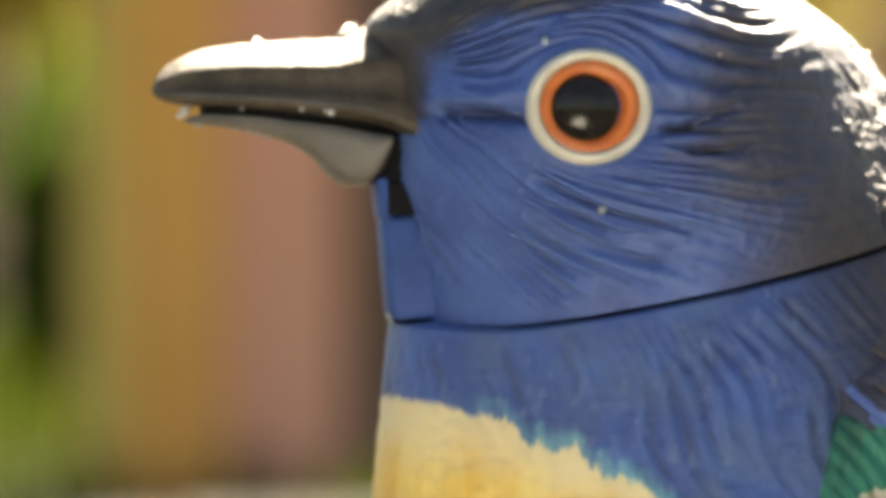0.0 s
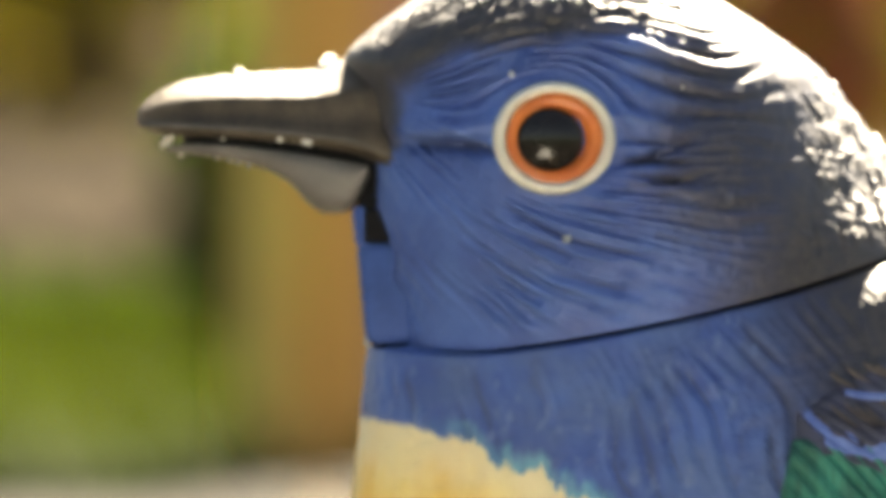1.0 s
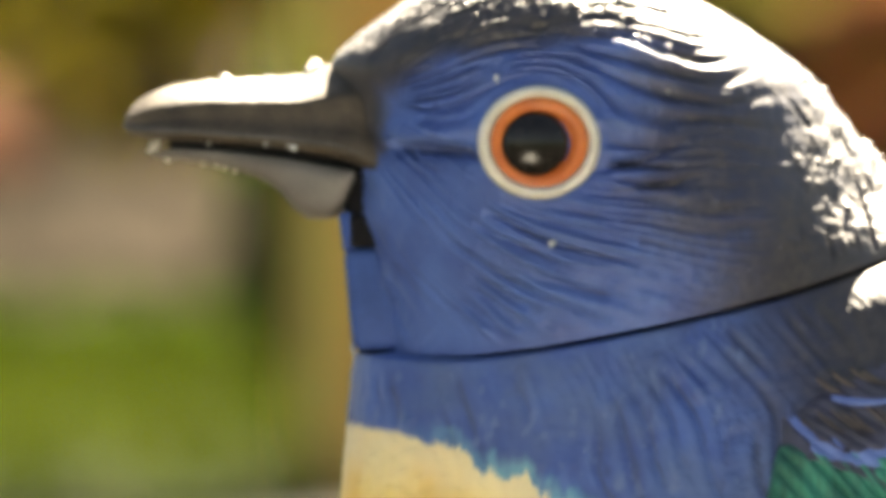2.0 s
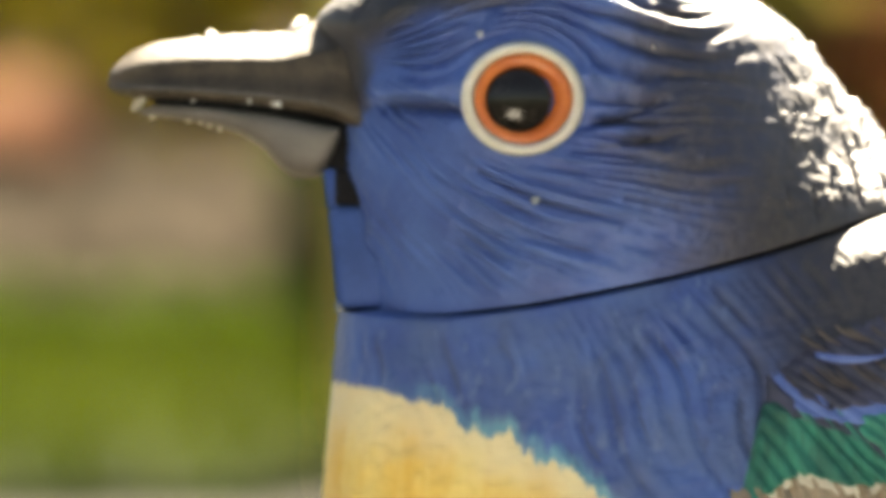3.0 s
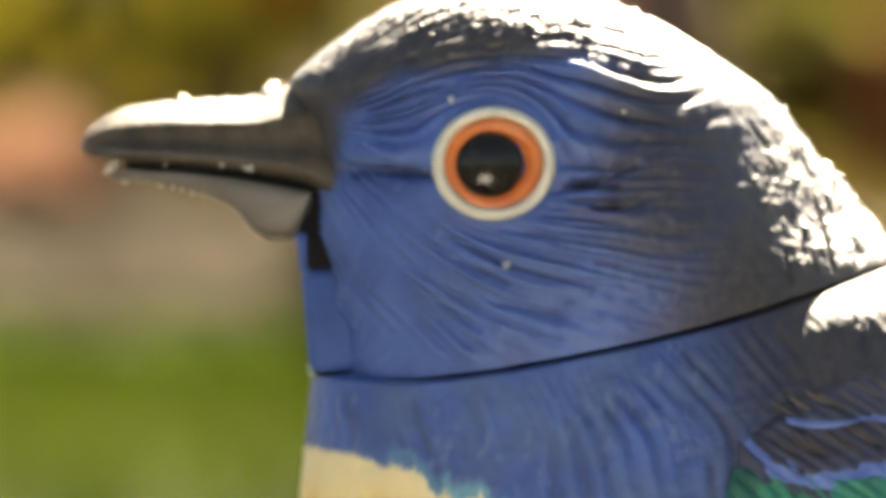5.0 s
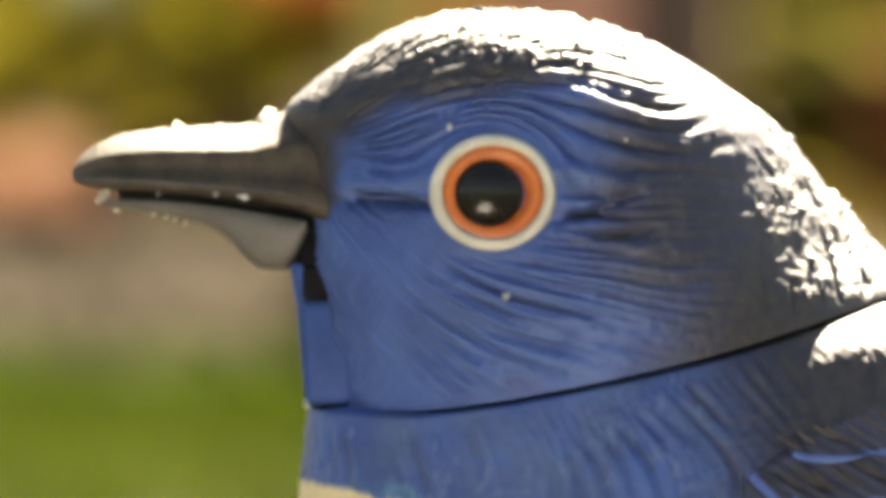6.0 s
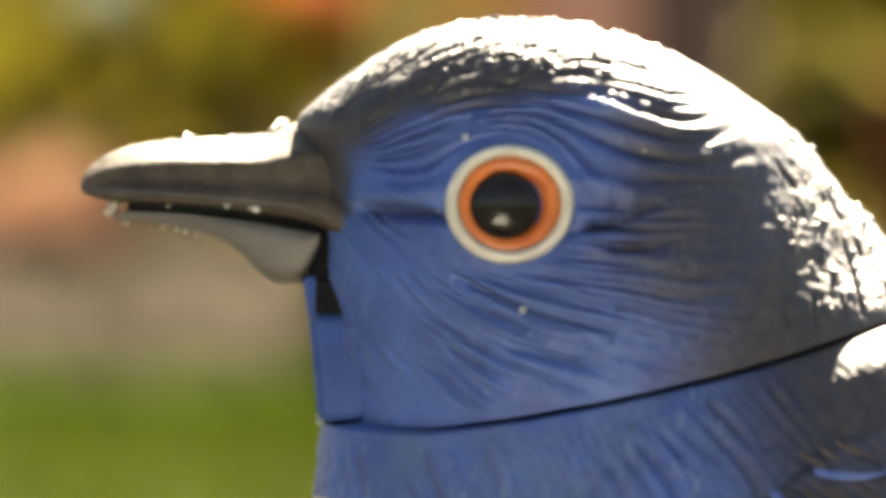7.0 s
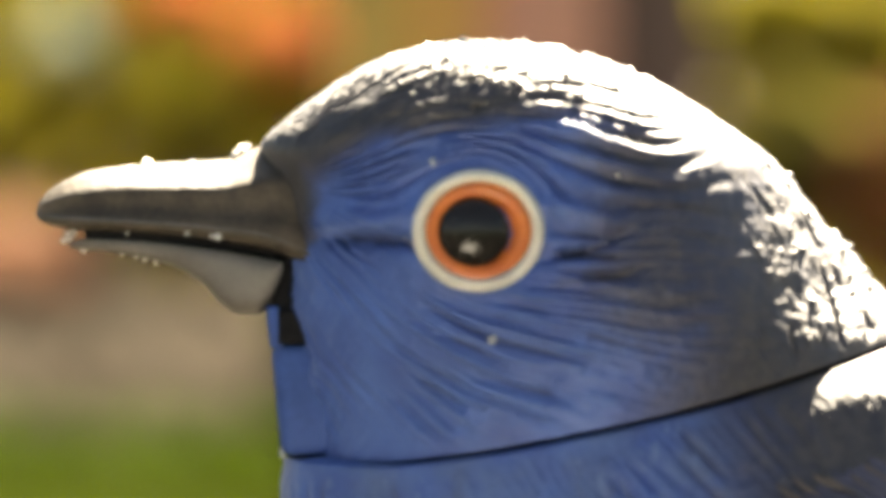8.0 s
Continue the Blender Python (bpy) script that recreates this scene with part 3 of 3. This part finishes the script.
plate("teal_covert", 1270, 1720, pchip([1270, 1288, 1314, 1400, 1720], [836, 765, 676, 670, 620]), teal_low, 0.85, TEAL, "teal wing coverts with slanting barbs", (0.85, 25.0, 0.50), nu=130, nv=60, seed=7)
fold_low = pchip([1330, 1400, 1467, 1529, 1600, 1720], [688, 702, 728, 788, 850, 900])
# a dark plate draws the shadow line below the folded covert
plate("covert_shade_strip", 1318, 1640, above(scap_low, -12), above(fold_low, 9), 0.98, SCALE_DARK, "dark strip standing in for the shade under the folded covert", nu=70, nv=14, seed=8)
plate("teal_covert", 1440, 1720, above(scap_low, -12), above(fold_low, -6), 1.22, TEAL, "", (0.75, 24.0, 0.35), nu=70, nv=34, seed=9)
plate("scapular_edge", 1328, 1720, above(scap_low, -34), above(scap_low, 6), 1.10, SCALE_BLUE, "pale blue rim of the scapular feathers", (0.6, 26.0, 0.16), nu=90, nv=22, seed=10)
plate("scapular", 1335, 1720, pchip([1335, 1400, 1480, 1720], [622, 560, 520, 430]), above(scap_low, -13), 1.30, SCALE_DARK, "dark scapular feathers with brown barbs", (0.55, 20.0, 0.20), True, nu=120, nv=60, seed=11)
rows = random.Random(8)
for k in range(13):
    a0, b0 = 1352 + 21 * k + rows.uniform(-5, 5), 640 - 3.2 * k + rows.uniform(-7, 7)
    feather("barb", a0, b0 - 16, a0 + rows.uniform(40, 62), b0 + 22, 4.0, BARB, wing, lift=1.27, bend=3, nu=10, nv=5, blunt=0.8)
for k in range(9):
    a0, b0 = 1372 + 30 * k + rows.uniform(-6, 6), 560 - 5 * k + rows.uniform(-8, 8)
    feather("barb", a0, b0, a0 + rows.uniform(34, 52), b0 + 26, 4.5, BARB, wing, lift=0.55, bend=3, nu=10, nv=5, blunt=0.8)
for k in range(2):
    feather("blue_streak", 1400 + 118 * k, 594 - 6 * k, 1530 + 118 * k, 592 - 14 * k, 7, SCALE_BLUE, wing, "pale blue streak", lift=1.25, bend=9, nu=14, nv=7)
for a0, b0, d in ((1352, 640, 26), (1372, 650, 30), (1392, 652, 28)):
    feather("blue_streak", a0, b0, a0 + d, b0 + 28, 7, SCALE_BLUE, wing, lift=1.35, bend=3, nu=10, nv=5)

# tail, legs and feet below the view
bm = box(bmesh.new(), 0.055, 0.118, -0.013, 0.013, 0.050, 0.056, 0.002)
for v in bm.verts:
    v.co.z -= 0.35 * (v.co.x - 0.055)
part("tail", bm, TAWNY, bird, "long flat tawny tail")
for side in (-1, 1):
    bm = bmesh.new()
    bmesh.ops.create_cone(bm, cap_ends=True, segments=12, radius1=0.0016, radius2=0.0022, depth=0.034, matrix=Matrix.Translation((0.020, side * 0.010, 0.017)))
    leg = part("leg", bm, LEG, bird, "grey plastic leg")
    for turn in (-35, 0, 35, 180):
        bm = bmesh.new()
        bmesh.ops.create_cone(bm, cap_ends=True, segments=8, radius1=0.0014, radius2=0.0008, depth=0.016, matrix=Matrix.Translation((0.020, side * 0.010, 0.0016)) @ Matrix.Rotation(radians(turn), 4, "Z") @ Matrix.Translation((-0.008, 0, 0)) @ Matrix.Rotation(radians(-90), 4, "Y"))
        part("toe", bm, LEG, leg)

# pale flecks stuck to the paint; on the beak the lumps also stand in for glints
rng = random.Random(4)
flecks = [(834, 48, 6), (929, 331, 5.5), (790, 168, 2.5), (1130, 70, 2.5), (760, 100, 2.2)]
on_beak = [(362, 37, 9, 0.0), (355, 41, 6, -0.3), (518, 17, 11, 0.0), (508, 24, 8, -0.4), (528, 12, 8, 0.2), (436, 36, 6, 0.0), (332, 155, 4, -2.9), (345, 193, 4, -1.2), (360, 197, 4.5, -1.2), (378, 202, 4.5, -1.2), (322, 188, 4, -1.0), (300, 47, 4, 0.0), (430, 37, 4, 0.0), (232, 158, 9, -0.3), (240, 152, 7, -0.4), (226, 164, 6, -0.2), (258, 180, 7, -0.6),
           (484, 162, 7, -5.0), (474, 160, 5, -4.9), (434, 156, 5.5, -4.5), (591, 510, 8, -1.5), (588, 519, 6, -2.5)]
for a, b, r, y in [(a, b, r * 1.25, float(head_depth(np.array(float(a)), np.array(float(b)))) * 1e3 - (0.45 if b < 60 else 0.1)) for a, b, r in flecks] + on_beak:
    bm = bmesh.new()
    bmesh.ops.create_icosphere(bm, subdivisions=2, radius=r * 0.8 * UNIT, matrix=Matrix.Translation(((a - 784) * UNIT, y * 1e-3, HIGH + (441 - b) * UNIT)))
    for v in bm.verts:
        v.co += Vector((rng.uniform(-1, 1), rng.uniform(-1, 1), rng.uniform(-1, 1))) * r * UNIT * 0.42
    part("fleck_and_glint", bm, FLECK_GLINT, bird, "pale lump for dust flecks and beak glints")

# ---- the garden ----
far = 2500.0
n = 40
gx = np.sign(np.linspace(-1, 1, n)) * np.abs(np.linspace(-1, 1, n)) ** 5 * far
verts = [(x, y, -0.012) for y in gx for x in gx]
faces = [(i * n + j, i * n + j + 1, (i + 1) * n + j + 1, (i + 1) * n + j) for i in range(n - 1) for j in range(n - 1)]
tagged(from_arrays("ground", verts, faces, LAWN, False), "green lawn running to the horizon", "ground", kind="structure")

EDGE = 1.66
patio = tagged(new("pavement"), "weathered grey slate paving with thin joints", "pavement", kind="structure")
bm = box(bmesh.new(), -3.0, 3.0, -0.8, EDGE - 0.02, -0.06, -0.006)
part("bedding", bm, SOIL, patio, "sandy bedding under the slabs", False)
slab_mesh = None
for i in range(12):
    for j in range(5):
        if slab_mesh is None:
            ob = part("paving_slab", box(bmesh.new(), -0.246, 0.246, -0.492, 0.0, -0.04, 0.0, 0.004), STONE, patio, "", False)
            slab_mesh = ob.data
        else:
            ob = new("paving_slab", slab_mesh)
            ob.parent = patio
        ob.location = (-2.75 + 0.5 * i, EDGE - j * 0.5, 0.0)

# an added reflector card, unseen itself, mirrored in the pupil as its catchlight
tagged(part("catchlight_card", box(bmesh.new(), -0.072, 0.018, -0.35, -0.155, 0.0005, 0.0025, 0.0005), plain("catchlight_card", (0.72, 0.72, 0.70), (0.8, 0.8, 0.78), 60, 0.7, 0.1, 0.0002), None, "", False), "added white reflector card for the catchlight in the pupil", "card")

# the timber post at the edge of the paving
post = tagged(new("garden_post"), "timber post of gold, orange, pink and brown boards", "post")
post.location = (0, 0, 0)
for name, x0, x1, y0, y1, mat, label in (("gold_batten", -0.036, -0.010, 1.99, 2.03, WOOD_GOLD, "weathered gold batten"),
                                         ("orange_board", -0.009, 0.030, 1.965, 2.05, WOOD_ORANGE, "orange oiled board"),
                                         ("pink_board", 0.031, 0.086, 1.975, 2.05, WOOD_PINK, "faded pink board"),
                                         ("brown_board", 0.087, 0.135, 1.985, 2.05, WOOD_BROWN, "dark brown board")):
    part(name, box(bmesh.new(), x0, x1, y0, y1, -0.05, 0.62, 0.003), mat, post, label, False)


def leaves(name, centre, radii, count, size, material, parent, label="", seed=1, fill=0.55):
    """A clump of small bent leaves with gaps and an uneven outline."""
    g = np.random.default_rng(seed)
    d = g.normal(size=(count, 3))
    d /= np.linalg.norm(d, axis=1, keepdims=True)
    lump = 0.75 + 0.5 * vnoise(d[:, 0] * 2.2 + 9, d[:, 2] * 2.2 + d[:, 1] * 1.7 + 5, seed)
    p = np.array(centre) + d * (fill + (1 - fill) * g.random((count, 1)) ** 0.5) * lump[:, None] * np.array(radii)
    e1 = g.normal(size=(count, 3))
    e1 /= np.linalg.norm(e1, axis=1, keepdims=True)
    e2 = np.cross(e1, g.normal(size=(count, 3)))
    e2 /= np.linalg.norm(e2, axis=1, keepdims=True)
    nn = np.cross(e1, e2)
    sz = size * (0.6 + 0.8 * g.random((count, 1)))
    quad = np.stack([p - e1 * sz, p + e2 * sz * 0.45 + nn * sz * 0.15, p + e1 * sz, p - e2 * sz * 0.45 + nn * sz * 0.15], 1)
    faces = np.arange(count * 4).reshape(-1, 4)
    return from_arrays(name, quad.reshape(-1, 3), np.concatenate([faces[:, [0, 1, 2]], faces[:, [0, 2, 3]]]), material, False, parent, label)


def stems(parent, x, y, top, n, seed):
    g = random.Random(seed)
    for _ in range(n):
        bm = bmesh.new()
        bmesh.ops.create_cone(bm, cap_ends=True, segments=7, radius1=0.008, radius2=0.003, depth=top)
        m = Matrix.Translation((x, y, -0.012)) @ Matrix.Rotation(g.uniform(-0.35, 0.35), 4, "X") @ Matrix.Rotation(g.uniform(-0.4, 0.4), 4, "Y") @ Matrix.Translation((0, 0, top / 2))
        bmesh.ops.transform(bm, matrix=m, verts=bm.verts[:])
        part("stem", bm, WOOD_BROWN, parent)


def at_far(a, b, y):
    """A place y metres behind the bird in line with the drawing's (a, b), seen from 0.358 m before it."""
    k = (y + 0.3584) / 8961.0
    return (a - 784) * k, y, HIGH + (441 - b) * k


def shrub(name, label, a, b, ra, rb, y, count, size, material, blooms=(), seed=1):
    x, y, z = at_far(a, b, y)
    k = (y + 0.3584) / 8961.0
    top = tagged(new(name), label, "shrub", "garden shrubs")
    top.location = (0, 0, 0)
    stems(top, x, y, max(0.06, z), 4, seed)
    leaves("foliage", (x, y, z), (ra * k, 0.09, rb * k), int(count * 0.3), size, material, top, "", seed)
    for i, (da, db, r, mat, text) in enumerate(blooms):
        leaves("bloom", (x + da * k, y - 0.14, z - db * k), (r * k, 0.08, r * k * 0.9), 260, 0.016, mat, top, text, seed * 7 + i, 0.1)
    return top


# mulch bed between lawn and fence
BED = 6.6
bm = box(bmesh.new(), -4, 4, BED, 9.2, -0.05, 0.012)
for v in bm.verts:
    if v.co.y > 8 and v.co.z > 0:
        v.co.z = 0.24
bed = part("flower_bed", bm, SOIL, None, "", False)
tagged(bed, "sloping grey-brown bark mulch bed along the fence", "flower bed", kind="structure")

shrub("olive_shrub", "olive green leafy shrub in the bed", -40, -60, 330, 240, 7.6, 3600, 0.03, OLIVE, (), 2)
shrub("flowering_shrub", "olive shrub with orange blooms in the bed", 430, -120, 300, 210, 7.3, 3600, 0.03, OLIVE, ((-50, -95, 75, RUST, "rust orange bloom"), (110, -20, 95, RUST, "rust orange bloom"), (-255, -15, 60, PALE, "pale blue-green leaves")), 3)
shrub("low_shrub", "low dry brownish shrub in the bed", 420, 250, 260, 150, 7.0, 900, 0.032, DRY, (), 4)
shrub("salmon_shrub", "shrub with salmon pink blooms in the bed", 105, 250, 150, 120, 6.9, 1600, 0.028, DRY, ((0, 0, 115, PINK, "salmon pink bloom"), (-150, 20, 100, PINK, "salmon pink bloom")), 5)
shrub("rust_shrub", "shrub covered in rust coloured blooms", 980, -190, 260, 150, 7.9, 1800, 0.03, MOSS, ((-100, -20, 90, RUST, "rust orange bloom"), (90, 10, 100, PINK, "salmon pink bloom"), (200, 60, 90, PINK, "salmon pink bloom")), 6)
shrub("golden_shrub", "golden olive leafy shrub in the bed", 1500, -150, 210, 120, 7.4, 2600, 0.03, OLIVE, (), 7)
shrub("dark_shrub", "dark green low shrub in the bed", 1450, 60, 130, 130, 7.2, 1800, 0.03, MOSS, (), 8)
shrub("russet_shrub", "russet red shrub in the bed", 1690, 130, 160, 190, 7.1, 2200, 0.03, RUSSET, (), 9)


for k in range(9):
    a = -260 + 215 * k
    shrub("dry_shrub", "low dry grey-brown shrub at the edge of the bed", a, 470 + 14 * (k % 2), 290, 110, 6.62 + 0.08 * (k % 3), 1100, 0.028, DRY, (), 20 + k)
for tier, (b, y) in enumerate(((330, 6.80), (415, 6.52), (500, 6.28))):
    for k in range(5):
        shrub("dry_shrub", "low dry grey-brown shrub in the bed", -160 + 200 * k + 70 * tier, b + 10 * (k % 2), 200, 75 + 15 * tier, y + 0.05 * (k % 2), 1300 - 400 * tier, 0.026, DRY, (), 30 + 5 * tier + k)
for k in range(7):
    shrub("grass_tussock", "low green grass tussock at the edge of the lawn", -200 + 150 * k, 572 + 12 * (k % 2), 150, 52, 5.75 + 0.1 * (k % 2), 1500, 0.02, TUSSOCK, (), 80 + k)
shrub("green_shrub", "narrow dark green shrub growing from the lawn", 665, 400, 100, 270, 3.9, 5000, 0.016, VERDANT, (), 40)
hedge = tagged(new("hedge"), "olive green clipped hedge before the fence", "hedge")
hedge.location = (0, 0, 0)
for k in range(7):
    x, y, z = at_far(-300 + 360 * k, 40, 8.3)
    stems(hedge, x, y, 0.3, 3, 60 + k)
    leaves("hedge_clump", (x, y, z), (0.27, 0.06, 0.52), 800, 0.035, OLIVE, hedge, "", 70 + k, 0.05)

# fence behind the bed
fence = tagged(new("fence"), "red-brown board fence behind the flower bed", "fence", kind="structure")
fence.location = (0, 9.4, 0)
board = None
for k in range(60):
    x = -4.5 + 0.152 * k
    if board is None:
        ob = part("fence_board", box(bmesh.new(), -0.072, 0.072, 0.0, 0.022, -0.02, 1.0, 0.004), FENCE, fence, "", False)
        board = ob.data
    else:
        ob = new("fence_board", board)
        ob.parent = fence
    ob.location = (x, 0.012 * (k % 2), 0)
for z in (0.2, 0.85):
    part("rail", box(bmesh.new(), -4.6, 4.6, 0.036, 0.08, z - 0.04, z + 0.04, 0.004), FENCE, fence, "", False)

# grass on the lawn near the line of sight
g = np.random.default_rng(11)
count = 14000
px, py = g.uniform(-0.9, 0.9, count), EDGE + 0.02 + (BED - EDGE - 0.02) * g.random(count)
hgt, bend, turn = g.uniform(0.015, 0.045, count), g.normal(0, 0.012, (count, 2)), g.uniform(0, np.pi, count)
wx, wy = np.cos(turn) * 0.0035, np.sin(turn) * 0.0035
z0 = np.full(count, -0.013)
tri = np.stack([np.stack([px - wx, py - wy, z0], 1), np.stack([px + wx, py + wy, z0], 1), np.stack([px + bend[:, 0], py + bend[:, 1], z0 + hgt], 1)], 1)
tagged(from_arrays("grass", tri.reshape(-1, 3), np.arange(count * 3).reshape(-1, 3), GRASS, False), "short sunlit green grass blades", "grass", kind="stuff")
